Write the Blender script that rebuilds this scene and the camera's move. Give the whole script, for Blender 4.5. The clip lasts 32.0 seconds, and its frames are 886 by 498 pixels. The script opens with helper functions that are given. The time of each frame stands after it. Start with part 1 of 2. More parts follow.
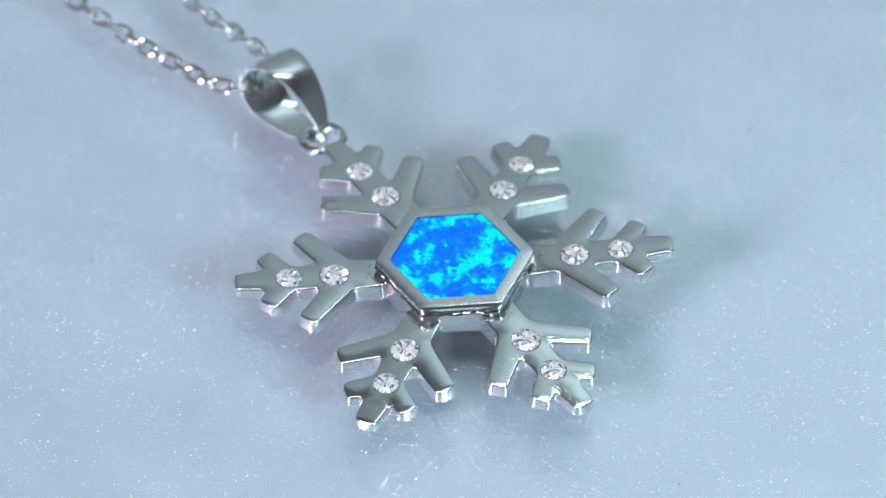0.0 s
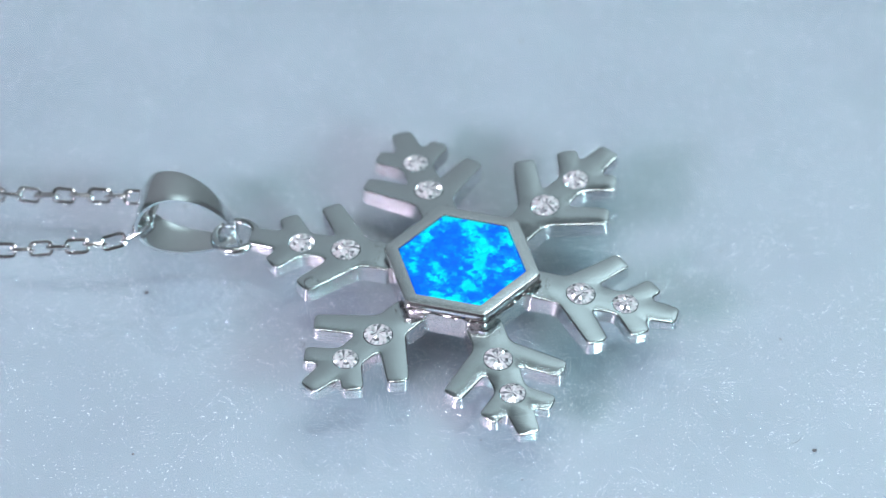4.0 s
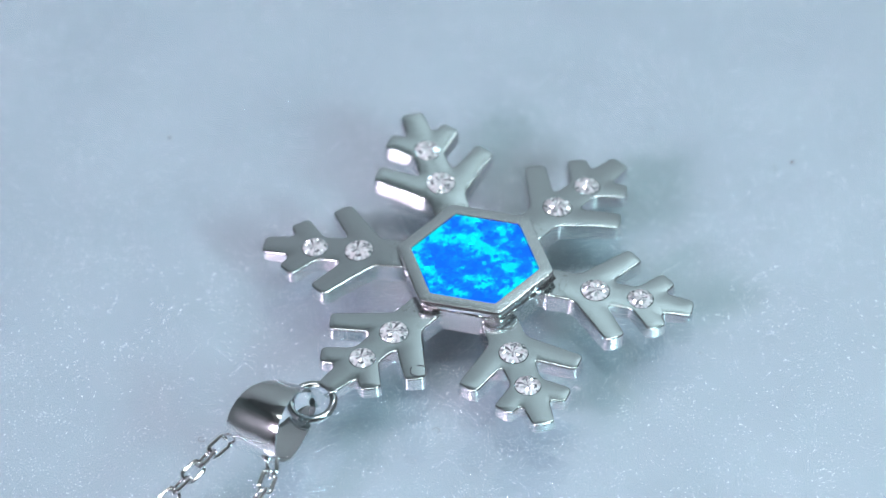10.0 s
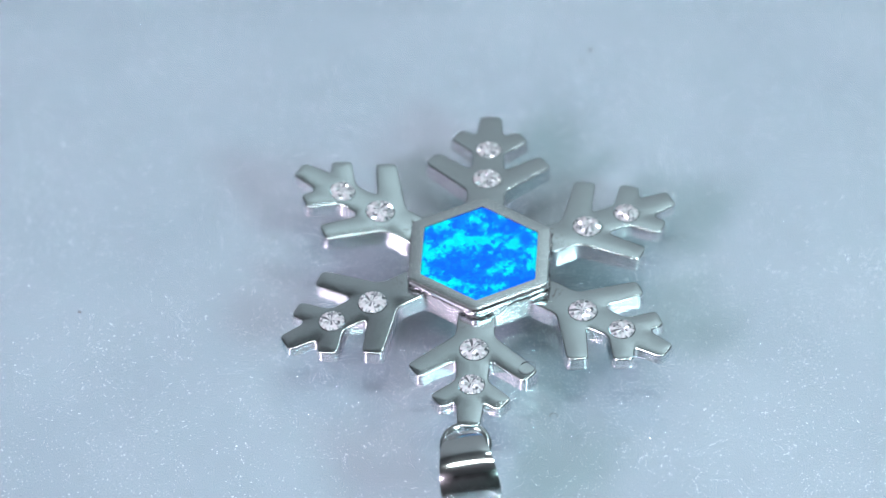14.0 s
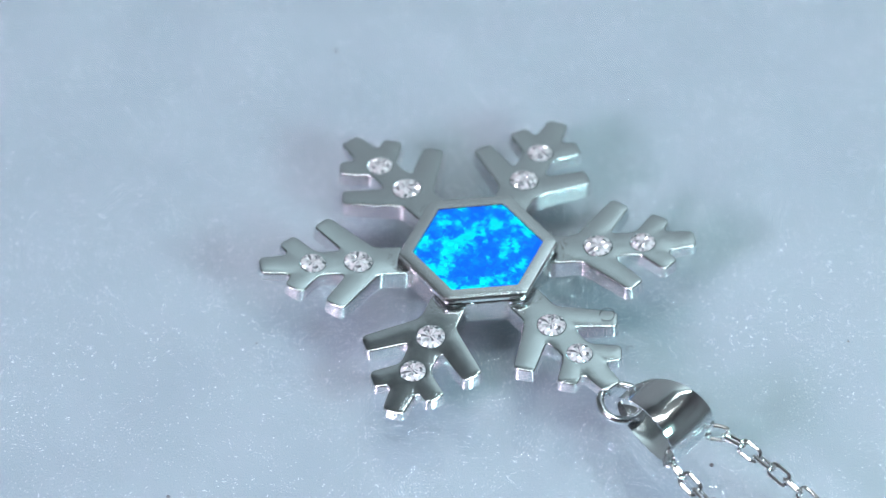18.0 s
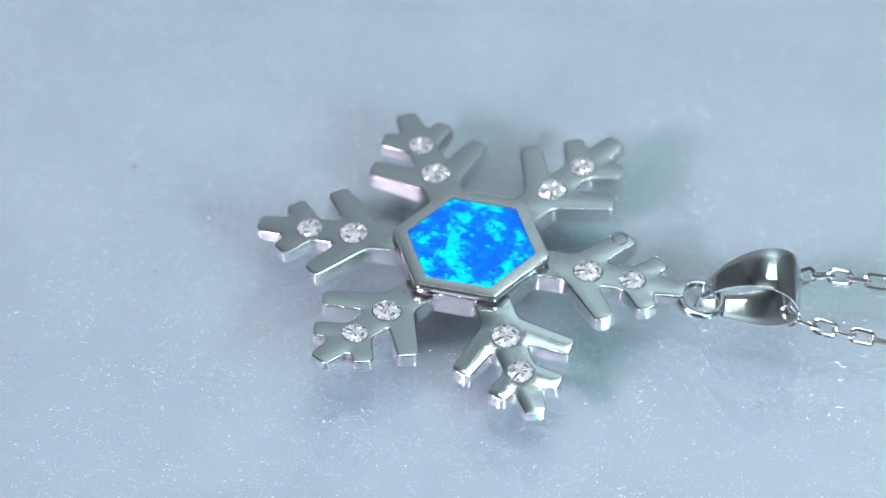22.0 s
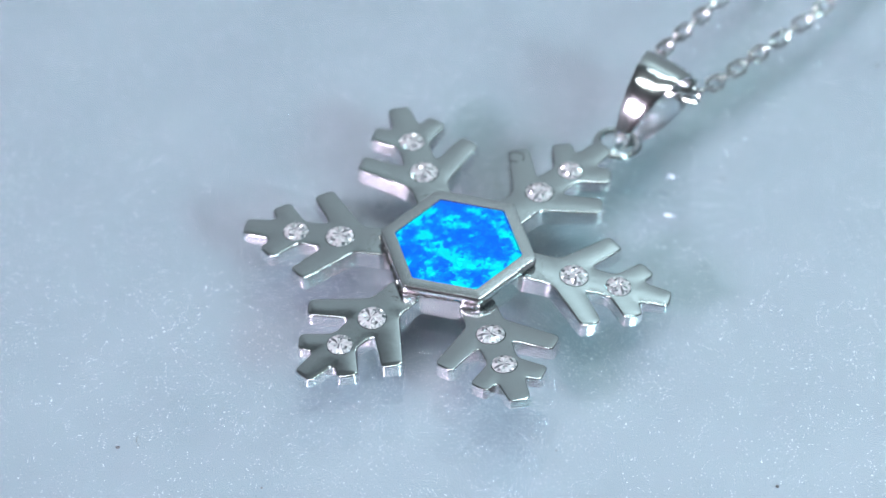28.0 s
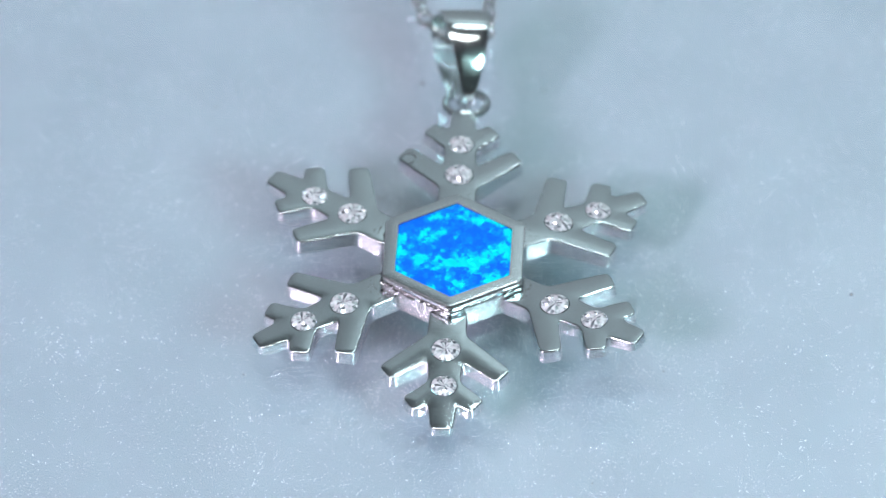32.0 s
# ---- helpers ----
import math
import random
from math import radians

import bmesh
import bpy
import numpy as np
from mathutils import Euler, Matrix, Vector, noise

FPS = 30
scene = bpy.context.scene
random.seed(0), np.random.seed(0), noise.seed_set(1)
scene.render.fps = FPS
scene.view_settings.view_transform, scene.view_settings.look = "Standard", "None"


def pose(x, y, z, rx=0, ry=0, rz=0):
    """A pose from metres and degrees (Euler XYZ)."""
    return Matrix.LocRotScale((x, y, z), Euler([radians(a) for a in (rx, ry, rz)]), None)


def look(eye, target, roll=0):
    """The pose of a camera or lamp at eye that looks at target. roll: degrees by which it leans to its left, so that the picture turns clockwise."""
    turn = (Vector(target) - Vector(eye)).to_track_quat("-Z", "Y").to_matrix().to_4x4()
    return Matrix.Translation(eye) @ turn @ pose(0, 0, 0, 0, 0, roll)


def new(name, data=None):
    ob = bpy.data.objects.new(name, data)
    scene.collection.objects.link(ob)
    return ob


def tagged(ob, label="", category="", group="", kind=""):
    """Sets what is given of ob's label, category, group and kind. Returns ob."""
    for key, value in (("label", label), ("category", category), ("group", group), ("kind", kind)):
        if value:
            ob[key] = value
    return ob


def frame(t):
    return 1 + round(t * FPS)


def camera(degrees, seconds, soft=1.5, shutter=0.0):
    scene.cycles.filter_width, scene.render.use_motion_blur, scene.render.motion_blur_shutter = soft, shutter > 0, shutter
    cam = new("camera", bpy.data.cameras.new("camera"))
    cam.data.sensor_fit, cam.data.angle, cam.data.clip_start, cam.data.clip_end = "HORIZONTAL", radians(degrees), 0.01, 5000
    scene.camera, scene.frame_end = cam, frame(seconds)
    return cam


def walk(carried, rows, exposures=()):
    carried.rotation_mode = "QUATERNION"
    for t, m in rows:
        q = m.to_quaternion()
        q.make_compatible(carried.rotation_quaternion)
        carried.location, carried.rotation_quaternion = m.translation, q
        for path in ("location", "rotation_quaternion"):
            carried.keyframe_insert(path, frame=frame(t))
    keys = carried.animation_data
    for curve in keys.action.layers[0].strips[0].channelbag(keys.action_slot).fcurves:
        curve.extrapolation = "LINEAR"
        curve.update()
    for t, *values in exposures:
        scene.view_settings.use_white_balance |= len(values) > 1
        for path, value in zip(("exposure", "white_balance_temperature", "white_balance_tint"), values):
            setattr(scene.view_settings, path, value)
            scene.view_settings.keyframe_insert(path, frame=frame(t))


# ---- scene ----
# Macro shot of a silver snowflake pendant that turns on a glass-topped turntable before a fixed camera.
# Lengths in the plan are in millimetres; MM turns them into metres. The turntable's axis is the world's z axis, the glass top is z = 0.
MM = 0.001
STONE_Z = 1.62      # height of the pendant's mean top face over the glass

cam = camera(10.0, 32.0, soft=1.1)
EYE = (0.0, -0.18250, 0.18929)
AIM = (-0.001226, 0.000932, 0.00162)
walk(cam, [(0.0, look(EYE, AIM, 0.12)), (32.0, look(EYE, AIM, 0.12))])
cam.data.dof.use_dof, cam.data.dof.focus_distance, cam.data.dof.aperture_fstop = True, 0.2558, 52.0

# turn of the table about its axis, in degrees, at the seconds given
TURN = [(0, 125.8), (6, 186.95), (9, 217.7), (13, 257.1), (19, 317.0), (23, 356.9), (28, 406.3), (32, 447.3)]

# ---- light ----
world = bpy.data.worlds.new("room_light")
scene.world = world
world.use_nodes = True
world.node_tree.nodes["Background"].inputs["Color"].default_value = (0.55, 0.62, 0.7, 1)
world.node_tree.nodes["Background"].inputs["Strength"].default_value = 0.02
scene.view_settings.exposure = 0.0


def area_lamp(name, eye, target, w, h, watts, color):
    data = bpy.data.lights.new(name, "AREA")
    data.shape, data.size, data.size_y, data.energy, data.color = "RECTANGLE", w, h, watts, color
    ob = new(name, data)
    ob.matrix_world = look(eye, target)
    return ob


# two front lamps, one on each side of the camera, a strip overhead, and an unseen fill lamp under the ceiling, added to
# brighten the north wall towards the right for the silver to mirror
area_lamp("lamp_left", (-0.465, -0.433, 0.517), (0, 0, 0), 0.17, 0.17, 5.6, (0.98, 0.82, 0.99))
area_lamp("lamp_right", (0.351, -0.363, 0.41), (0, 0, 0), 0.14, 0.14, 2.56, (0.61, 0.99, 1.0))
area_lamp("lamp_overhead", (0.0, 0.0, 0.62), (0, 0.0, 0), 0.42, 0.05, 1.1, (0.93, 1.0, 1.0))
area_lamp("north_wall_fill", (0.26, 0.41, 0.84), (0.22, 0.6, 0.68), 0.40, 0.10, 2.15, (0.80, 0.96, 1.0))


# ---- materials ----
def material(name):
    mat = bpy.data.materials.new(name)
    mat.use_nodes = True
    nt = mat.node_tree
    return mat, nt, nt.nodes["Principled BSDF"]


def node(nt, kind, **values):
    n = nt.nodes.new(kind)
    for key, value in values.items():
        n.inputs[key.replace("_", " ")].default_value = value
    return n


def ramp(nt, src, stops):
    n = nt.nodes.new("ShaderNodeValToRGB")
    el = n.color_ramp.elements
    while len(el) < len(stops):
        el.new(0.5)
    for e, (pos, col) in zip(el, stops):
        e.position, e.color = pos, (*col, 1)
    nt.links.new(src, n.inputs[0])
    return n.outputs[0]


def coords(nt):
    return nt.nodes.new("ShaderNodeTexCoord").outputs["Object"]


def silver(name, color, rough, bump, scale, depth=0.02):
    mat, nt, b = material(name)
    b.inputs["Metallic"].default_value = 1.0
    b.inputs["Base Color"].default_value = (*color, 1)
    n1 = node(nt, "ShaderNodeTexNoise", Scale=scale, Detail=4.0)
    n2 = node(nt, "ShaderNodeTexNoise", Scale=scale * 12, Detail=3.0)
    c = coords(nt)
    nt.links.new(c, n1.inputs["Vector"])
    nt.links.new(c, n2.inputs["Vector"])
    r = nt.nodes.new("ShaderNodeMapRange")
    r.inputs["To Min"].default_value, r.inputs["To Max"].default_value = rough * 0.6, rough * 1.6
    nt.links.new(n2.outputs["Fac"], r.inputs["Value"])
    nt.links.new(r.outputs[0], b.inputs["Roughness"])
    bp = node(nt, "ShaderNodeBump", Strength=bump, Distance=depth / scale)
    nt.links.new(n1.outputs["Fac"], bp.inputs["Height"])
    nt.links.new(bp.outputs[0], b.inputs["Normal"])
    return mat


SILVER = silver("polished_silver", (0.77, 0.84, 0.86), 0.155, 0.3, 260)
SILVER_MIRROR = silver("mirror_silver", (0.86, 0.91, 0.92), 0.13, 0.15, 260)
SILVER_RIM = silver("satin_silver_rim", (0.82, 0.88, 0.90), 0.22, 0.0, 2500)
SOLDER = silver("solder", (0.5, 0.49, 0.5), 0.12, 1.0, 5000, 0.08)
SILVER_SOFT = silver("cast_silver", (0.72, 0.71, 0.72), 0.2, 0.8, 3500, 0.05)
SILVER_SIDE = silver("sawn_silver", (0.84, 0.83, 0.85), 0.14, 0.8, 4000, 0.04)
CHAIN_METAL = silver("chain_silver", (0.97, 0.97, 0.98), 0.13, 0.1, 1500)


def leaning_normal(nt, color, spread):
    """The surface normal, leaning by a random colour: facets, flakes, platelets."""
    lean = nt.nodes.new("ShaderNodeVectorMath")
    lean.operation = "SUBTRACT"
    lean.inputs[1].default_value = (0.5, 0.5, 0.5)
    nt.links.new(color, lean.inputs[0])
    flat = nt.nodes.new("ShaderNodeVectorMath")
    flat.operation = "SCALE"
    flat.inputs["Scale"].default_value = spread
    nt.links.new(lean.outputs[0], flat.inputs[0])
    geo = nt.nodes.new("ShaderNodeNewGeometry")
    add = nt.nodes.new("ShaderNodeVectorMath")
    nt.links.new(geo.outputs["Normal"], add.inputs[0])
    nt.links.new(flat.outputs[0], add.inputs[1])
    nrm = nt.nodes.new("ShaderNodeVectorMath")
    nrm.operation = "NORMALIZE"
    nt.links.new(add.outputs[0], nrm.inputs[0])
    return nrm.outputs[0]


def glitter_material():
    mat, nt, b = material("pearl_glitter")
    c = coords(nt)
    # broad tint of the pearl ground
    big = node(nt, "ShaderNodeTexNoise", Scale=160.0, Detail=3.0)
    nt.links.new(c, big.inputs["Vector"])
    tint = ramp(nt, big.outputs["Fac"], [(0.3, (0.146, 0.183, 0.218)), (0.7, (0.164, 0.202, 0.239))])
    fine = node(nt, "ShaderNodeTexNoise", Scale=9000.0, Detail=2.0)
    nt.links.new(c, fine.inputs["Vector"])
    grain = ramp(nt, fine.outputs["Fac"], [(0.3, (0.86, 0.86, 0.86)), (0.7, (1, 1, 1))])
    mul = nt.nodes.new("ShaderNodeMix")
    mul.data_type, mul.blend_type = "RGBA", "MULTIPLY"
    mul.inputs["Factor"].default_value = 1.0
    nt.links.new(tint, mul.inputs[6])
    nt.links.new(grain, mul.inputs[7])
    b.inputs["Roughness"].default_value = 0.22
    b.inputs["Specular IOR Level"].default_value = 0.7
    # flakes at two sizes, each with its own lean, thicker in some patches than in others
    patch = node(nt, "ShaderNodeTexNoise", Scale=520.0, Detail=3.0)
    nt.links.new(c, patch.inputs["Vector"])

    def flakes(scale, share):
        vor = node(nt, "ShaderNodeTexVoronoi", Scale=scale)
        nt.links.new(c, vor.inputs["Vector"])
        sep = nt.nodes.new("ShaderNodeSeparateColor")
        nt.links.new(vor.outputs["Color"], sep.inputs[0])
        pick = nt.nodes.new("ShaderNodeMath")
        pick.operation = "GREATER_THAN"
        pick.inputs[1].default_value = 1.045 - share
        drift = nt.nodes.new("ShaderNodeMath")
        drift.operation = "MULTIPLY_ADD"
        drift.inputs[1].default_value = 0.09
        nt.links.new(patch.outputs["Fac"], drift.inputs[0])
        nt.links.new(sep.outputs[2], drift.inputs[2])
        nt.links.new(drift.outputs[0], pick.inputs[0])
        return vor.outputs["Color"], pick.outputs[0]
    small, small_pick = flakes(20000.0, 0.26)
    large, large_pick = flakes(16500.0, 0.024)
    # large flakes: silver's paler colour, which also carries painted sparkle
    lighter = nt.nodes.new("ShaderNodeMix")
    lighter.data_type = "RGBA"
    nt.links.new(large_pick, lighter.inputs["Factor"])
    nt.links.new(mul.outputs[2], lighter.inputs[6])
    lighter.inputs[7].default_value = (0.35, 0.39, 0.425, 1)
    nt.links.new(lighter.outputs[2], b.inputs["Base Color"])

    def flake_layer(under, colors, pick, shine, rough, lean):
        """Flakes of one size over the layer under them."""
        flake = nt.nodes.new("ShaderNodeBsdfAnisotropic")
        flake.inputs["Color"].default_value = (*shine, 1)
        flake.inputs["Roughness"].default_value = rough
        nt.links.new(leaning_normal(nt, colors, lean), flake.inputs["Normal"])
        both = nt.nodes.new("ShaderNodeAddShader")
        nt.links.new(under, both.inputs[0])
        nt.links.new(flake.outputs[0], both.inputs[1])
        mix = nt.nodes.new("ShaderNodeMixShader")
        nt.links.new(pick, mix.inputs[0])
        nt.links.new(under, mix.inputs[1])
        nt.links.new(both.outputs[0], mix.inputs[2])
        return mix.outputs[0]

    # most lie almost flat and mirror what stands on the glass; a few stand up and catch the lamps
    flat = flake_layer(b.outputs[0], small, small_pick, (0.37, 0.385, 0.40), 0.12, 0.42)
    tilted = flake_layer(flat, large, large_pick, (0.2, 0.21, 0.22), 0.2, 2.0)
    nt.links.new(tilted, nt.nodes["Material Output"].inputs["Surface"])
    return mat


def glass_material(name, ior, color=(1, 1, 1)):
    mat, nt, b = material(name)
    b.inputs["Base Color"].default_value = (*color, 1)
    b.inputs["Transmission Weight"].default_value = 1.0
    b.inputs["Roughness"].default_value = 0.0
    b.inputs["IOR"].default_value = ior
    return mat


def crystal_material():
    """Silver-backed cut crystal: each facet leans its own way, with dark and bright glints painted in."""
    mat, nt, b = material("painted_glint_crystal")
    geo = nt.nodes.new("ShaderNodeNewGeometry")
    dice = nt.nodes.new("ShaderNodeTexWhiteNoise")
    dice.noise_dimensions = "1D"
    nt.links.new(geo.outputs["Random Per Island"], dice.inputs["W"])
    # a random tone per facet, dark to white, stands in for glints
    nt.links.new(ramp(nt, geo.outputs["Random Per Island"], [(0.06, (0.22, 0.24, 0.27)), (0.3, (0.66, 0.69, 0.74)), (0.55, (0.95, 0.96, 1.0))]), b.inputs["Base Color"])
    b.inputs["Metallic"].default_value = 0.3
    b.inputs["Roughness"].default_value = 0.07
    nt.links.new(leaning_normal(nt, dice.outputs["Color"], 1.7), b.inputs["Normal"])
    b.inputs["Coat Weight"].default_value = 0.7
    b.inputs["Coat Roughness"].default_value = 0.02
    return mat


def opal_material():
    mat, nt, b = material("blue_opal")
    c = coords(nt)
    fine = node(nt, "ShaderNodeTexNoise", Scale=2600.0, Detail=6.0, Roughness=0.75)
    nt.links.new(c, fine.inputs["Vector"])
    cloud = node(nt, "ShaderNodeTexNoise", Scale=760.0, Detail=7.0, Roughness=0.55)
    nt.links.new(c, cloud.inputs["Vector"])

    def cells(scale, ragged):
        """Platelets with ragged edges: a colour and a tone for each."""
        warp = nt.nodes.new("ShaderNodeVectorMath")
        warp.operation = "MULTIPLY_ADD"
        warp.inputs[1].default_value = (ragged, ragged, ragged)
        nt.links.new(fine.outputs["Color"], warp.inputs[0])
        nt.links.new(c, warp.inputs[2])
        cell = node(nt, "ShaderNodeTexVoronoi", Scale=scale)
        nt.links.new(warp.outputs[0], cell.inputs["Vector"])
        tone = nt.nodes.new("ShaderNodeSeparateColor")
        nt.links.new(cell.outputs["Color"], tone.inputs[0])
        return cell.outputs["Color"], tone.outputs[0]

    def blend(value, weight, rest):
        n = nt.nodes.new("ShaderNodeMath")
        n.operation = "MULTIPLY_ADD"
        n.inputs[1].default_value = weight
        nt.links.new(value, n.inputs[0])
        nt.links.new(rest, n.inputs[2])
        return n.outputs[0]

    wide_tone = cells(1250.0, 0.0011)[1]
    small, small_tone = cells(4200.0, 0.0003)
    play = blend(small_tone, 0.12, blend(wide_tone, 0.12, cloud.outputs["Fac"]))
    col = ramp(nt, play, [(0.52, (0.0, 0.14, 0.92)), (0.62, (0.0, 0.22, 1.0)), (0.66, (0.0, 0.52, 1.0)), (0.705, (0.0, 0.95, 1.0))])
    nt.links.new(col, b.inputs["Base Color"])
    b.inputs["Roughness"].default_value = 0.3
    b.inputs["Specular IOR Level"].default_value = 0.2
    b.inputs["Coat Weight"].default_value = 0.12
    b.inputs["Coat Roughness"].default_value = 0.03
    # colour play: leaning platelets under the polish
    flake = nt.nodes.new("ShaderNodeBsdfAnisotropic")
    flake.inputs["Color"].default_value = (0.0, 0.66, 1.0, 1)
    flake.inputs["Roughness"].default_value = 0.34
    nt.links.new(leaning_normal(nt, small, 1.8), flake.inputs["Normal"])
    pick = nt.nodes.new("ShaderNodeMapRange")
    pick.inputs["From Min"].default_value, pick.inputs["From Max"].default_value = 0.55, 0.78
    pick.inputs["To Min"].default_value, pick.inputs["To Max"].default_value = 0.1, 0.36
    nt.links.new(play, pick.inputs["Value"])
    mix = nt.nodes.new("ShaderNodeMixShader")
    nt.links.new(pick.outputs[0], mix.inputs[0])
    nt.links.new(b.outputs[0], mix.inputs[1])
    nt.links.new(flake.outputs[0], mix.inputs[2])
    nt.links.new(mix.outputs[0], nt.nodes["Material Output"].inputs["Surface"])
    return mat


def plain(name, color, rough, scale, vary=0.12, bump=0.2):
    mat, nt, b = material(name)
    n = node(nt, "ShaderNodeTexNoise", Scale=scale, Detail=5.0)
    nt.links.new(coords(nt), n.inputs["Vector"])
    lo = tuple(v * (1 - vary) for v in color)
    nt.links.new(ramp(nt, n.outputs["Fac"], [(0.3, lo), (0.7, color)]), b.inputs["Base Color"])
    b.inputs["Roughness"].default_value = rough
    bp = node(nt, "ShaderNodeBump", Strength=bump, Distance=0.1 / scale)
    nt.links.new(n.outputs["Fac"], bp.inputs["Height"])
    nt.links.new(bp.outputs[0], b.inputs["Normal"])
    return mat


GLITTER = glitter_material()
CLEAR_GLASS = glass_material("clear_glass", 1.6)
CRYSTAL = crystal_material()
OPAL = opal_material()
BLACK_PLASTIC = plain("black_plastic", (0.03, 0.03, 0.032), 0.5, 400)
# tones of the assumed booth, chosen for their reflections in the silver
WALL_PAINT = plain("pale_grey_wall_paint", (0.33, 0.36, 0.365), 0.9, 15, 0.06)
GREY_WALL = plain("grey_wall_paint", (0.16, 0.172, 0.176), 0.9, 15, 0.06)
DARK_WALL = plain("dark_wall_paint", (0.04, 0.041, 0.042), 0.9, 15, 0.2)
TABLE_MAT = plain("grey_laminate", (0.12, 0.125, 0.13), 0.4, 60, 0.05)
DUST = plain("dark_dust", (0.05, 0.05, 0.06), 0.8, 9000)


# ---- mesh helpers (plans in millimetres) ----
def mesh_of(name, bm, mat, smooth=True, scale=MM):
    bmesh.ops.recalc_face_normals(bm, faces=bm.faces)
    bmesh.ops.scale(bm, vec=(scale, scale, scale), verts=bm.verts)
    me = bpy.data.meshes.new(name)
    bm.to_mesh(me)
    bm.free()
    me.materials.append(mat)
    if smooth:
        me.polygons.foreach_set("use_smooth", [True] * len(me.polygons))
        me.set_sharp_from_angle(angle=radians(32))
    return me


def part(name, bm, mat, parent, label="", smooth=True):
    ob = new(name, mesh_of(name, bm, mat, smooth))
    ob.parent = parent
    if label:
        tagged(ob, label)
    return ob


def round_poly(pts, r, n=4):
    """The closed outline with each corner rounded by about r."""
    out = []
    for i, p in enumerate(pts):
        p = Vector(p)
        a, b = Vector(pts[i - 1]) - p, Vector(pts[(i + 1) % len(pts)]) - p
        d = min(r, a.length * 0.45, b.length * 0.45)
        a, b = p + a.normalized() * d, p + b.normalized() * d
        for k in range(n + 1):
            s = k / n
            out.append((1 - s) ** 2 * a + 2 * s * (1 - s) * p + s * s * b)
    return out


def inset_poly(pts, d):
    """The outline (counter-clockwise) drawn in by d."""
    out = []
    for i, p in enumerate(pts):
        a, b = (p - pts[i - 1]), (pts[(i + 1) % len(pts)] - p)
        na, nb = Vector((-a.y, a.x)).normalized(), Vector((-b.y, b.x)).normalized()
        m = (na + nb).normalized()
        out.append(p + m * d / max(0.5, m.dot(na)))
    return out


FLAT_EDGE = ((0.0, 1.0), (0.1, 0.75), (0.75, 0.1), (1.0, 0.0), (1.5, 0.0))
PILLOW_EDGE = ((0.0, 0.9), (0.07, 0.5), (0.25, 0.24), (0.55, 0.09), (1.0, 0.0))


def plate(outline, z0, z1, edge, holes=(), seat=0.0, profile=FLAT_EDGE, draft=0.0, wedge=0.0):
    """A flat plate with a rounded upper edge, and round holes that taper down as seats. draft: by how much the foot stands out; wedge: the rise of the underside along x."""
    bm = bmesh.new()
    room = [min([1.0] + [max(0.1, (math.hypot(p.x - x, p.y - y) - r - 0.04) / edge) for x, y, r in holes]) for p in outline]
    loops = [[bm.verts.new((p.x, p.y, z0 + wedge * p.x)) for p in (inset_poly(outline, -draft) if draft else outline)]]
    for d, drop in profile:
        pts = inset_poly(outline, edge * d) if d else outline
        loops.append([bm.verts.new((*p.lerp(q, f), z1 - edge * drop)) for p, q, f in zip(outline, pts, room)])
    n = len(outline)
    for lo, hi in zip(loops, loops[1:]):
        for i in range(n):
            bm.faces.new((lo[i], lo[(i + 1) % n], hi[(i + 1) % n], hi[i]))
    bm.faces.new(loops[0][::-1])
    edges = [bm.edges.get((loops[-1][i], loops[-1][(i + 1) % n])) for i in range(n)]
    for x, y, r in holes:
        k = 28
        ring = [bm.verts.new((x + r * math.cos(2 * math.pi * i / k), y + r * math.sin(2 * math.pi * i / k), z1)) for i in range(k)]
        low = [bm.verts.new((x + 0.25 * r * math.cos(2 * math.pi * i / k), y + 0.25 * r * math.sin(2 * math.pi * i / k), z1 - seat)) for i in range(k)]
        for i in range(k):
            edges.append(bm.edges.new((ring[i], ring[(i + 1) % k])))
            bm.faces.new((ring[i], low[i], low[(i + 1) % k], ring[(i + 1) % k]))
        bm.faces.new(low)
    bmesh.ops.triangle_fill(bm, edges=edges, use_beauty=True, use_dissolve=False)
    return bm


def tube(points, radius, sides=8, closed=True, flat=1.0):
    """A wire along the points."""
    bm = bmesh.new()
    pts = [Vector(p) for p in points]
    n = len(pts)
    rings, up = [], None
    for i, p in enumerate(pts):
        if closed:
            way = (pts[(i + 1) % n] - pts[i - 1]).normalized()
        else:
            way = (pts[min(i + 1, n - 1)] - pts[max(i - 1, 0)]).normalized()
        ref = Vector((0, 0, 1)) if abs(way.z) < 0.95 else Vector((1, 0, 0))
        s = way.cross(ref).normalized()
        u = s.cross(way)
        rings.append([bm.verts.new(p + radius * (math.cos(a) * s + flat * math.sin(a) * u)) for a in (2 * math.pi * k / sides for k in range(sides))])
    for i in range(n if closed else n - 1):
        a, b = rings[i], rings[(i + 1) % n]
        for k in range(sides):
            bm.faces.new((a[k], a[(k + 1) % sides], b[(k + 1) % sides], b[k]))
    if not closed:
        bm.faces.new(rings[0][::-1])
        bm.faces.new(rings[-1])
    return bm


def disc(r, z0, z1, edge, k=128):
    bm = bmesh.new()
    rings = [(r - edge, z0), (r, z0 + edge), (r, z1 - edge), (r - edge, z1)]
    loops = [[bm.verts.new((q * math.cos(2 * math.pi * i / k), q * math.sin(2 * math.pi * i / k), z)) for i in range(k)] for q, z in rings]
    for lo, hi in zip(loops, loops[1:]):
        for i in range(k):
            bm.faces.new((lo[i], lo[(i + 1) % k], hi[(i + 1) % k], hi[i]))
    bm.faces.new(loops[0][::-1])
    bm.faces.new(loops[-1])
    return bm


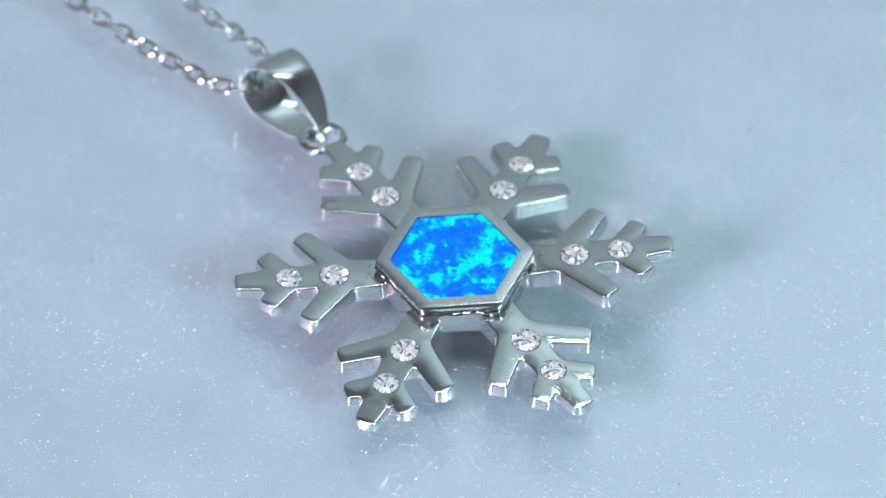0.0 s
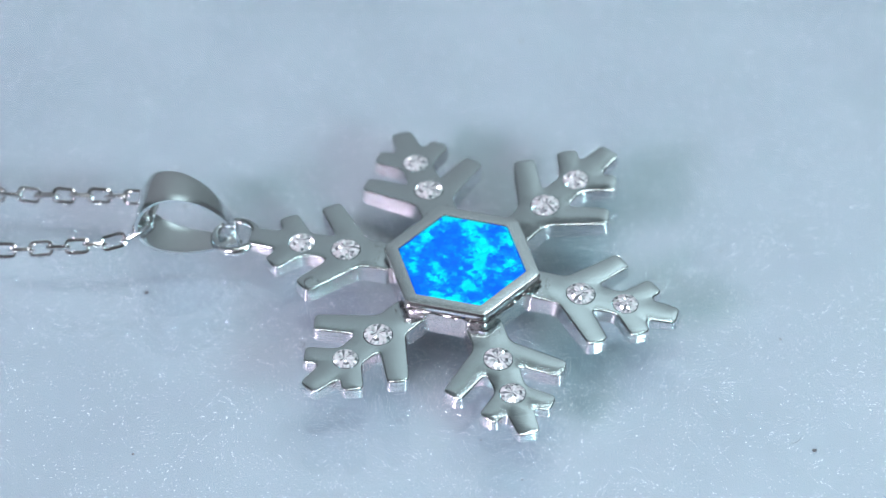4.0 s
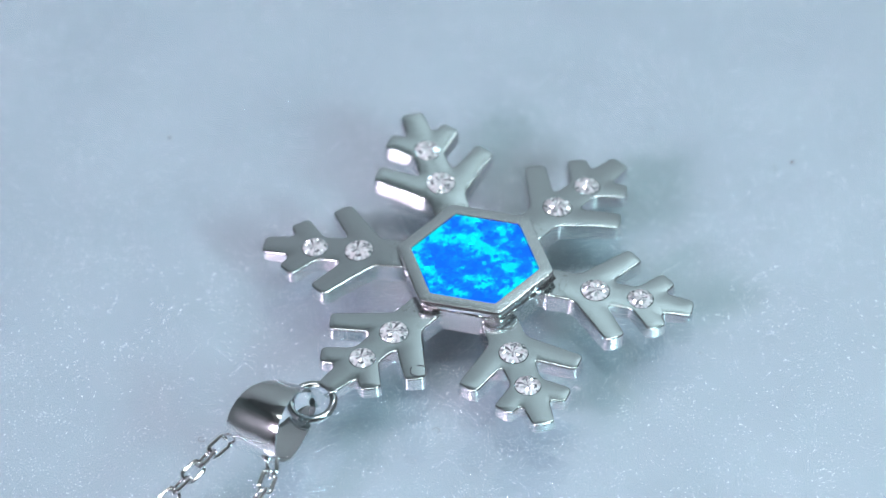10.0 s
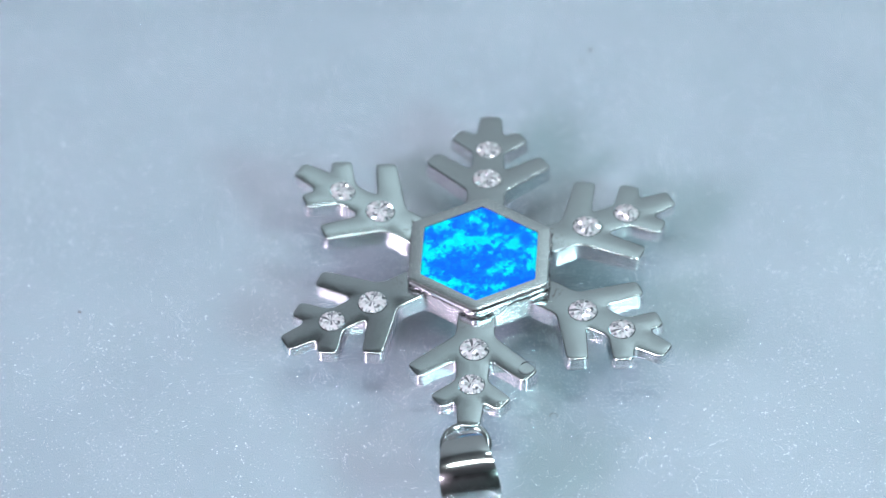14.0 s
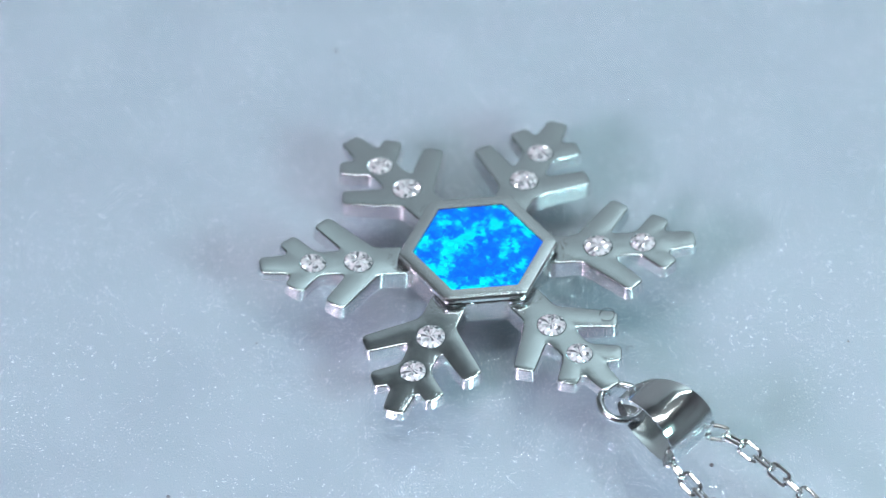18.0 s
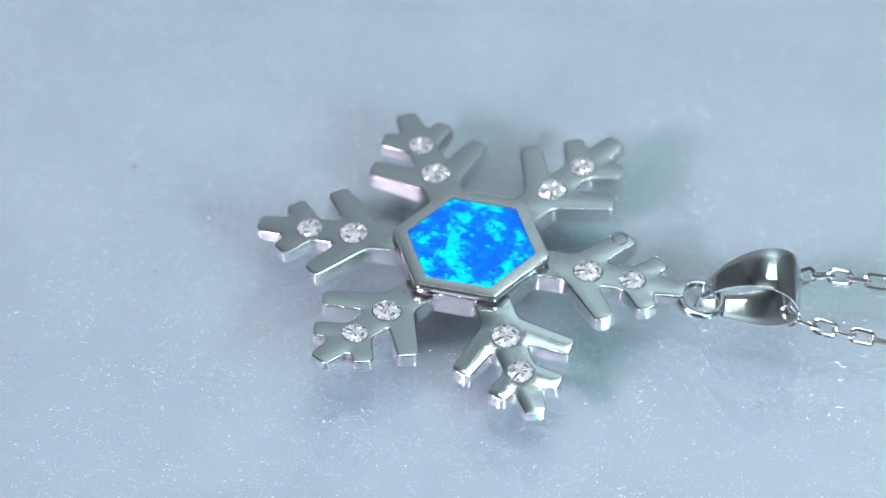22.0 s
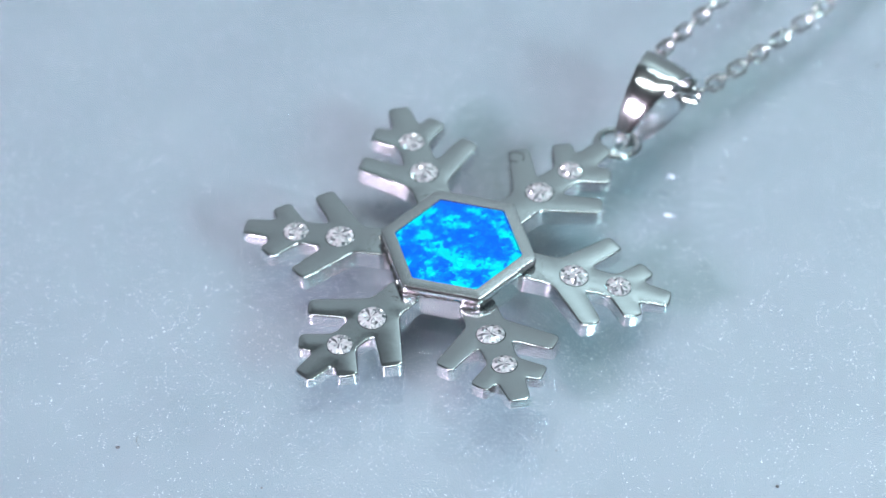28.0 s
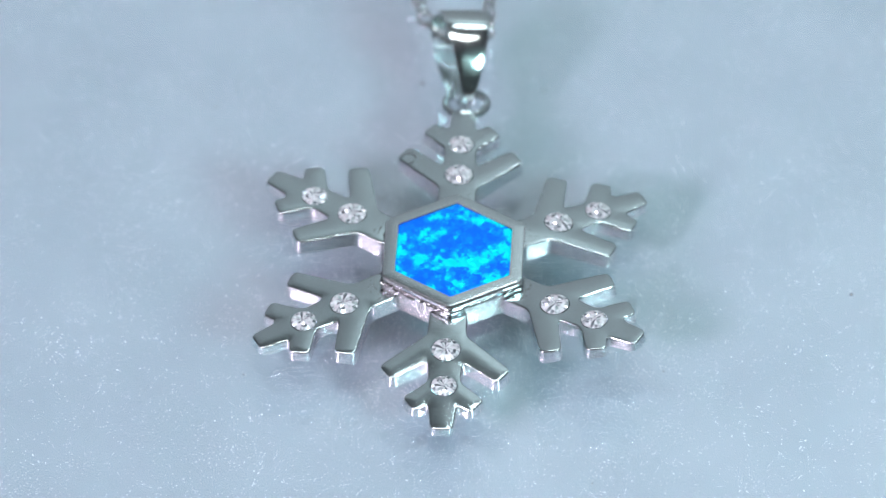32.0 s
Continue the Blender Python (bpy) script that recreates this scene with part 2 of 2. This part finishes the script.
def box(x0, y0, z0, x1, y1, z1, edge=0.0):
    bm = bmesh.new()
    bmesh.ops.create_cube(bm, size=1.0)
    bmesh.ops.scale(bm, vec=(x1 - x0, y1 - y0, z1 - z0), verts=bm.verts)
    bmesh.ops.translate(bm, vec=((x0 + x1) / 2, (y0 + y1) / 2, (z0 + z1) / 2), verts=bm.verts)
    if edge:
        bmesh.ops.bevel(bm, geom=list(bm.edges), offset=edge, segments=3, profile=0.5, affect="EDGES")
    return bm


# ---- an assumed booth, unseen but for reflections, added to shape what the silver mirrors ----
def structure(name, bm, mat, label):
    ob = new(name, mesh_of(name, bm, mat, False))
    return tagged(ob, label, kind="structure")


structure("floor", box(-600, -600, -46, 600, 600, -22), TABLE_MAT, "grey laminate floor of an assumed booth, out of view")
structure("ceiling", box(-624, -624, 880, 624, 624, 904), GREY_WALL, "plain grey ceiling of an assumed booth, out of view")
structure("wall_north", box(-600, 600, -46, 600, 624, 880), WALL_PAINT, "plain pale grey wall, unseen, added for the silver to mirror")
structure("wall_south", box(-600, -624, -46, 600, -600, 880), DARK_WALL, "plain dark wall, unseen, added for the silver to mirror")
structure("wall_west", box(-624, -624, -46, -600, 624, 880), GREY_WALL, "plain grey wall of an assumed booth, out of view")
structure("wall_east", box(600, -624, -46, 624, 624, 880), GREY_WALL, "plain grey wall of an assumed booth, out of view")

# ---- the turntable ----
turntable = new("turntable")
turntable.location = (0, 0, -0.022)
tagged(turntable, "round turntable with pale blue glitter under clear glass", "turntable")
part("platter", disc(110, 0, 16.9, 1.5), BLACK_PLASTIC, turntable, "black plastic platter")
part("glitter_sheet", disc(108, 16.95, 18.95, 0.2), GLITTER, turntable, "pale blue pearl sheet with fine silver glitter")
glass_top = part("glass_plate", disc(109, 19.0, 22.0, 0.4), CLEAR_GLASS, turntable, "clear polished glass plate")
glass_top.visible_shadow = False

# ---- the pendant ----
pendant = new("snowflake_pendant")
PENDANT_AT = pose(0.000023, 0.000739, 0)
pendant.matrix_world = PENDANT_AT
tagged(pendant, "polished silver snowflake pendant with blue opal centre and clear stones", "pendant")

HALF_ARM = [(11.37, 0.57), (10.0, 0.70), (9.88, 0.87), (10.24, 1.45), (9.40, 2.10), (8.28, 0.80), (7.0, 0.88), (8.30, 2.68), (7.42, 3.36), (5.25, 0.98), (3.6, 0.98)]
ARM_OUTLINE = [(u, -v) for u, v in HALF_ARM[::-1]] + HALF_ARM
STONES = [(6.24, 0.75), (8.6, 0.67)]
# height at the inner stone and rise per millimetre, arm by arm from the one with the ring
ARM_LEAN = [(0.10, -0.033), (0.04, 0.0), (-0.178, -0.06), (-0.06, -0.076), (0.339, 0.079), (-0.011, -0.106)]
ARM_YAW = [0.0, 0.0, 1.7, 0.5, 0.7, 1.1]
ARM_THICK, ARM_WEDGE = 1.268, 0.07


def arm_mesh():
    outline = round_poly(ARM_OUTLINE, 0.34, 5)
    outline = outline[::-1] if poly_area(outline) < 0 else outline
    return plate(outline, -ARM_THICK, 0.0, 0.10, [(u, 0, r * 1.03) for u, r in STONES], 0.75, PILLOW_EDGE, 0.08, ARM_WEDGE)


def poly_area(pts):
    return sum(a.x * b.y - b.x * a.y for a, b in zip(pts, pts[1:] + pts[:1])) / 2


def brilliant(r):
    """A round brilliant, girdle at z = 0: every facet stands free, so that each takes its own lean and painted glint
    tone.
    """
    bm = bmesh.new()

    def at(rad, z, i):
        a = math.pi * i / 8
        return (rad * r * math.cos(a), rad * r * math.sin(a), z * r)

    def facet(*corners):
        bm.faces.new([bm.verts.new(c) for c in corners])

    for i in range(16):
        long = i % 2 == 0
        # table, cut into wedges by the pavilion's edges, with a small bright heart
        facet((0, 0, 0.15 * r), at(0.24, 0.155, i), at(0.24, 0.155, i + 1))
        facet(at(0.24, 0.155, i), at(0.56 if long else 0.52, 0.16, i), at(0.24, 0.155, i + 1))
        facet(at(0.24, 0.155, i + 1), at(0.56 if long else 0.52, 0.16, i), at(0.52 if long else 0.56, 0.16, i + 1))
        # crown: stars and kites, then the girdle facets
        mid, mid_next = (0.78, 0.09) if long else (0.70, 0.12), (0.70, 0.12) if long else (0.78, 0.09)
        facet(at(0.56 if long else 0.52, 0.16, i), at(*mid, i), at(*mid_next, i + 1), at(0.52 if long else 0.56, 0.16, i + 1))
        facet(at(*mid, i), at(0.99, 0.02, i), at(0.99, 0.02, i + 0.5))
        facet(at(*mid, i), at(0.99, 0.02, i + 0.5), at(*mid_next, i + 1))
        facet(at(*mid_next, i + 1), at(0.99, 0.02, i + 0.5), at(0.99, 0.02, i + 1))
        # girdle and pavilion
        facet(at(0.99, 0.02, i), at(1.0, -0.03, i), at(1.0, -0.03, i + 1), at(0.99, 0.02, i + 1))
        facet(at(1.0, -0.03, i), (0, 0, -0.82 * r), at(1.0, -0.03, i + 1))
    return bm


ARM_MESH = mesh_of("arm", arm_mesh(), SILVER)
ARM_MESH.materials.append(SILVER_SIDE)
for face in ARM_MESH.polygons:
    face.material_index = 1 if abs(face.normal.z) < 0.2 else 0
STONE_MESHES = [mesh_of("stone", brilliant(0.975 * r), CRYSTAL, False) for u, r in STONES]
for k, ((z6, rise), yaw) in enumerate(zip(ARM_LEAN, ARM_YAW)):
    arm = new("arm", ARM_MESH)
    arm.parent = pendant
    arm.matrix_local = pose(0, 0, STONE_Z * MM, 0, 0, 60 * k) @ pose(4.4 * MM, 0, 0, 0, 0, yaw) @ pose(1.84 * MM, 0, z6 * MM, 0, -math.degrees(math.atan(rise)), 0) @ pose(-6.24 * MM, 0, 0)
    if k == 0:
        tagged(arm, "silver arm that carries the ring")
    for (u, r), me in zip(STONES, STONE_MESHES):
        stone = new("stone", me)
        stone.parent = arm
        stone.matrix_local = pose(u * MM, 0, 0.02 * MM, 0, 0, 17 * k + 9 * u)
        tagged(stone, "clear faceted round stone with painted glints, flush set")

HEX = [Vector((math.cos(math.pi / 3 * i), math.sin(math.pi / 3 * i))) for i in range(6)]


def hexagon(r, soft, n=4):
    return round_poly([r * h for h in HEX], soft, n)


def hub_mesh():
    return plate(hexagon(4.10, 0.25), STONE_Z - 1.05, STONE_Z + 0.37, 0.04)


def back_cup_mesh():
    return plate(hexagon(2.6, 0.3), 0.0, STONE_Z - 1.0, 0.1)


def bezel_mesh():
    """The frame round the opal: outer wall, rounded shoulder, satin rim, inner wall."""
    bm = bmesh.new()
    base, top = STONE_Z + 0.45, STONE_Z + 0.82
    rings = [(3.9, base, 0.25), (4.14, base + 0.01, 0.25), (4.19, base + 0.05, 0.25), (4.20, top - 0.2, 0.25), (4.17, top - 0.09, 0.25), (4.11, top - 0.022, 0.25), (4.02, top, 0.24), (3.41, top, 0.1), (3.38, top - 0.04, 0.1), (3.38, base, 0.1)]
    loops = []
    for r, z, soft in rings:
        loops.append([bm.verts.new((p.x, p.y, z)) for p in hexagon(r, soft)])
    n = len(loops[0])
    for lo, hi in zip(loops, loops[1:] + loops[:1]):
        for i in range(n):
            bm.faces.new((lo[i], lo[(i + 1) % n], hi[(i + 1) % n], hi[i]))
    return bm


part("hub", hub_mesh(), SILVER_SOFT, pendant, "cast silver hub plate")
part("back_cup", back_cup_mesh(), SILVER_SOFT, pendant)
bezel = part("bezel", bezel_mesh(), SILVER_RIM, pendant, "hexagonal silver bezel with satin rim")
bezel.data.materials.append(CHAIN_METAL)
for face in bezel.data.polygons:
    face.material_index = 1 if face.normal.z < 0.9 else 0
def seam_mesh():
    """The lumpy solder seam under the bezel."""
    r = random.Random(8)
    pts = []
    corners = [4.1 * h for h in HEX]
    for a, c in zip(corners, corners[1:] + corners[:1]):
        for i in range(22):
            p = a + (c - a) * i / 22
            q = p * (1 + r.uniform(-0.006, 0.014))
            pts.append((q.x, q.y, STONE_Z + 0.31 + r.uniform(-0.06, 0.06)))
    bm = tube(pts, 0.06, 7)
    for v in bm.verts:
        v.co += Vector((r.uniform(-1, 1), r.uniform(-1, 1), r.uniform(-1, 1))) * 0.03
    # beads where each arm meets the bezel
    for k, (z6, rise) in enumerate(ARM_LEAN):
        for i in range(22):
            u, w, size = 4.3 + abs(r.gauss(0, 0.2)), r.uniform(-0.8, 0.8), r.uniform(0.02, 0.06)
            at = Matrix.Rotation(math.pi / 3 * k, 4, "Z") @ Matrix.Translation((u, w, STONE_Z + z6 + rise * (u - 6.24) - 0.2 * size)) @ Matrix.Diagonal((1, r.uniform(0.6, 1.6), 0.45, 1))
            bmesh.ops.create_icosphere(bm, subdivisions=1, radius=size, matrix=at)
    return bm


part("solder_seam", seam_mesh(), SOLDER, pendant, "lumpy dark solder seam with bright specks")
opal = part("opal", plate(hexagon(3.37, 0.16), STONE_Z + 0.15, STONE_Z + 0.78, 0.06), OPAL, pendant, "hexagonal blue opal with cyan flashes")
# the setting sits a little off the arms' centre
for ob in (bezel, opal):
    ob.location = (0.06 * MM, -0.07 * MM, 0)


def circle_pts(r, k):
    return [(r * math.cos(2 * math.pi * i / k), r * math.sin(2 * math.pi * i / k), 0) for i in range(k)]


ring = part("jump_ring", tube(circle_pts(1.10, 40), 0.235, 12), SILVER, pendant, "round silver wire ring")
ring.matrix_local = pose(12.2 * MM, -0.08 * MM, 1.12 * MM, 0, 8, 0)


def bail_mesh():
    """A folded band: teardrop from the side, wide at the far end, narrow at the ring."""
    bm = bmesh.new()
    k, rows = 56, 9
    prof = []
    for i in range(k):
        a = 2 * math.pi * i / k
        s = 0.5 + 0.5 * math.cos(a)
        u = 12.0 + 5.58 * s
        z = 0.5 + 1.43 * s ** 0.6 + (2.5 if a < math.pi else 1.95) * math.sin(a) * s ** (0.13 if a < math.pi else 0.55)
        prof.append(Vector((u, z)))
    area = sum(a.x * b.y - b.x * a.y for a, b in zip(prof, prof[1:] + prof[:1]))
    inner = inset_poly(prof, 0.15 if area > 0 else -0.15)
    def band(pts, shrink):
        out = []
        for p in pts:
            w = 0.17 + 1.33 * max(0.0, min(1.0, (p.x - 12.2) / 5.38)) ** 0.6 - shrink
            m = (p - Vector((15.2, 2.0))).normalized()
            row = []
            for j in range(rows):
                f = 2 * j / (rows - 1) - 1
                q = p - m * (0.02 * f * f + 0.05 * f ** 8) * w
                row.append(bm.verts.new((q.x, w * f, max(q.y, 0.02))))
            out.append(row)
        return out
    o, n = band(prof, 0.0), band(inner, 0.02)
    for i in range(k):
        m = (i + 1) % k
        for j in range(rows - 1):
            bm.faces.new((o[i][j], o[m][j], o[m][j + 1], o[i][j + 1]))
            bm.faces.new((n[i][j], n[i][j + 1], n[m][j + 1], n[m][j]))
        bm.faces.new((o[i][0], n[i][0], n[m][0], o[m][0]))
        bm.faces.new((o[i][-1], o[m][-1], n[m][-1], n[i][-1]))
    edges = [e for e in bm.edges if e.calc_face_angle(0) > 1.0]
    bmesh.ops.bevel(bm, geom=edges, offset=0.035, segments=2, profile=0.5, affect="EDGES")
    return bm


bail = part("bail", bail_mesh(), SILVER_MIRROR, pendant, "tapered polished silver band")
bail.matrix_local = pose(12.7 * MM, 0.08 * MM, 0.15 * MM, 0, 0, 9) @ pose(0, 0, 0, 7.5, -6) @ pose(-12.7 * MM, 0, 0)

# ---- the chain ----
LINK_PITCH = 0.97


def link_mesh():
    pts = round_poly([(-0.6, -0.34), (0.6, -0.34), (0.6, 0.34), (-0.6, 0.34)], 0.34, 6)
    return tube([(p.x, p.y, 0) for p in pts], 0.118, 8)


def smooth_path(pts, step):
    """Points at even steps along a smooth line through pts."""
    fine = []
    for i in range(len(pts) - 1):
        p0, p1, p2, p3 = (Vector(pts[max(0, min(len(pts) - 1, i + d))]) for d in (-1, 0, 1, 2))
        for s in range(40):
            t = s / 40
            fine.append(0.5 * (2 * p1 + (p2 - p0) * t + (2 * p0 - 5 * p1 + 4 * p2 - p3) * t * t + (3 * p1 - p0 - 3 * p2 + p3) * t ** 3))
    out, left = [fine[0]], step
    for a, b in zip(fine, fine[1:]):
        d = (b - a).length
        while d >= left:
            a = a + (b - a).normalized() * left
            out.append(a)
            d = (b - a).length
            left = step
        left -= d
    return out


# from one strand, through the bail, to the other, then round outside the picture
CHAIN_LINE = [(40, 5.47, 0.4), (32, 4.87, 0.42), (28, 4.27, 0.5), (25, 3.82, 0.75), (22, 3.32, 1.15), (19.2, 2.77, 1.6), (17.6, 2.27, 1.9), (16.9, 1.57, 1.95), (16.75, 0.37, 1.9),
              (16.9, -0.63, 1.9), (17.6, -0.98, 1.75), (19.2, -0.98, 1.55), (22, -0.78, 1.1), (25, -0.58, 0.65), (28, -0.43, 0.45), (32, -0.33, 0.4), (40, -0.53, 0.4),
              (50, -2, 0.4), (56, 1, 0.4), (55, 5, 0.4), (48, 6, 0.4), (40.4, 5.52, 0.4)]
chain = new("necklace_chain")
chain.matrix_world = PENDANT_AT
tagged(chain, "fine silver cable chain threaded through the pendant's bail", "chain")
LINK = mesh_of("link", link_mesh(), CHAIN_METAL)
rnd = random.Random(4)
line = smooth_path(CHAIN_LINE, LINK_PITCH)
for i in range(1, len(line) - 1):
    link = new("link", LINK)
    link.parent = chain
    way = (line[i + 1] - line[i - 1]).normalized()
    turn = way.to_track_quat("X", "Z").to_matrix().to_4x4()
    link.matrix_local = Matrix.Translation(line[i] * MM) @ turn @ pose(0, 0, 0, (42 if i % 2 else 132) + rnd.uniform(-9, 9), rnd.uniform(-4, 4), rnd.uniform(-6, 6))

# ---- dust under and on the glass ----
BOARD_Z = -3.04
TURNING_DUST = []


def lint(x, y, radius, sweep, turn, thick=0.018):
    """A thin curled fibre."""
    n = 12
    pts = [(radius * math.cos(sweep * i / n), radius * math.sin(sweep * i / n), 0.012 * math.sin(i)) for i in range(n + 1)]
    ob = new("lint_fibre", mesh_of("lint_fibre", tube(pts, thick, 5, closed=False), DUST))
    ob.matrix_world = pose(x * MM, y * MM, (BOARD_Z + 0.04) * MM, 0, 0, turn)
    tagged(ob, "thin dark curled fibre of lint on the glitter", "lint", "specks of dust")
    TURNING_DUST.append(ob)
    return ob


def speck(x, y, size, seed):
    """A crumb of dust."""
    bm = bmesh.new()
    bmesh.ops.create_icosphere(bm, subdivisions=2, radius=size)
    r = random.Random(seed)
    for v in bm.verts:
        v.co *= r.uniform(0.7, 1.15)
        v.co.z = v.co.z * 0.45
    ob = new("dust_speck", mesh_of("dust_speck", bm, DUST))
    ob.matrix_world = pose(x * MM, y * MM, (BOARD_Z + size * 0.4) * MM, 0, 0, 40 * seed)
    tagged(ob, "tiny dark crumb of dust on the glitter", "dust", "specks of dust")
    TURNING_DUST.append(ob)


lint(7.6, 4.9, 0.19, 4.2, 60)
lint(16.15, -3.4, 0.17, 4.8, 200)
lint(-18.2, 4.97, 0.55, 1.3, 100, 0.014)
for i, (x, y, size) in enumerate([(16.4, 3.25, 0.12), (1.8, -20.05, 0.11), (-16.4, -1.5, 0.07), (-19.57, 5.7, 0.12), (-3.0, 9.1, 0.06), (-5.65, 11.2, 0.06), (28.6, -3.6, 0.11), (-4.2, -10.4, 0.07), (-12.1, -7.0, 0.06), (13.9, 14.3, 0.08)]):
    speck(x, y, size, i)

# the fibre that lies on the arm with the ring
arm_fibre = new("lint_fibre", mesh_of("lint_fibre", tube([(0.38 * math.cos(a), 0.46 * math.sin(a), 0) for a in (0.35 * i - 2.2 for i in range(17))], 0.016, 5, closed=False), DUST))
arm_fibre.matrix_world = PENDANT_AT @ pose(7.32 * MM, 2.75 * MM, (STONE_Z + 0.10) * MM, 0, 0, 40)
tagged(arm_fibre, "thin dark curled fibre of lint on the silver arm", "lint", "specks of dust")
TURNING_DUST.append(arm_fibre)


# ---- what turns ----
def turn_at(t):
    """The turn at t, by a smooth curve through TURN."""
    for i in range(len(TURN) - 1):
        (t0, a0), (t1, a1) = TURN[i], TURN[i + 1]
        if t <= t1 or i == len(TURN) - 2:
            m0 = (a1 - TURN[i - 1][1]) / (t1 - TURN[i - 1][0]) if i else (a1 - a0) / (t1 - t0)
            m1 = (TURN[i + 2][1] - a0) / (TURN[i + 2][0] - t0) if i + 2 < len(TURN) else (a1 - a0) / (t1 - t0)
            s, h = (t - t0) / (t1 - t0), t1 - t0
            return (2 * s ** 3 - 3 * s * s + 1) * a0 + (s ** 3 - 2 * s * s + s) * h * m0 + (-2 * s ** 3 + 3 * s * s) * a1 + (s ** 3 - s * s) * h * m1


TURNING = [turntable, pendant, chain] + TURNING_DUST


def motions():
    for thing in TURNING:
        rest = thing.matrix_basis.copy()
        walk(thing, [(t, pose(0, 0, 0, 0, 0, turn_at(t)) @ rest) for t in range(33)])


motions()
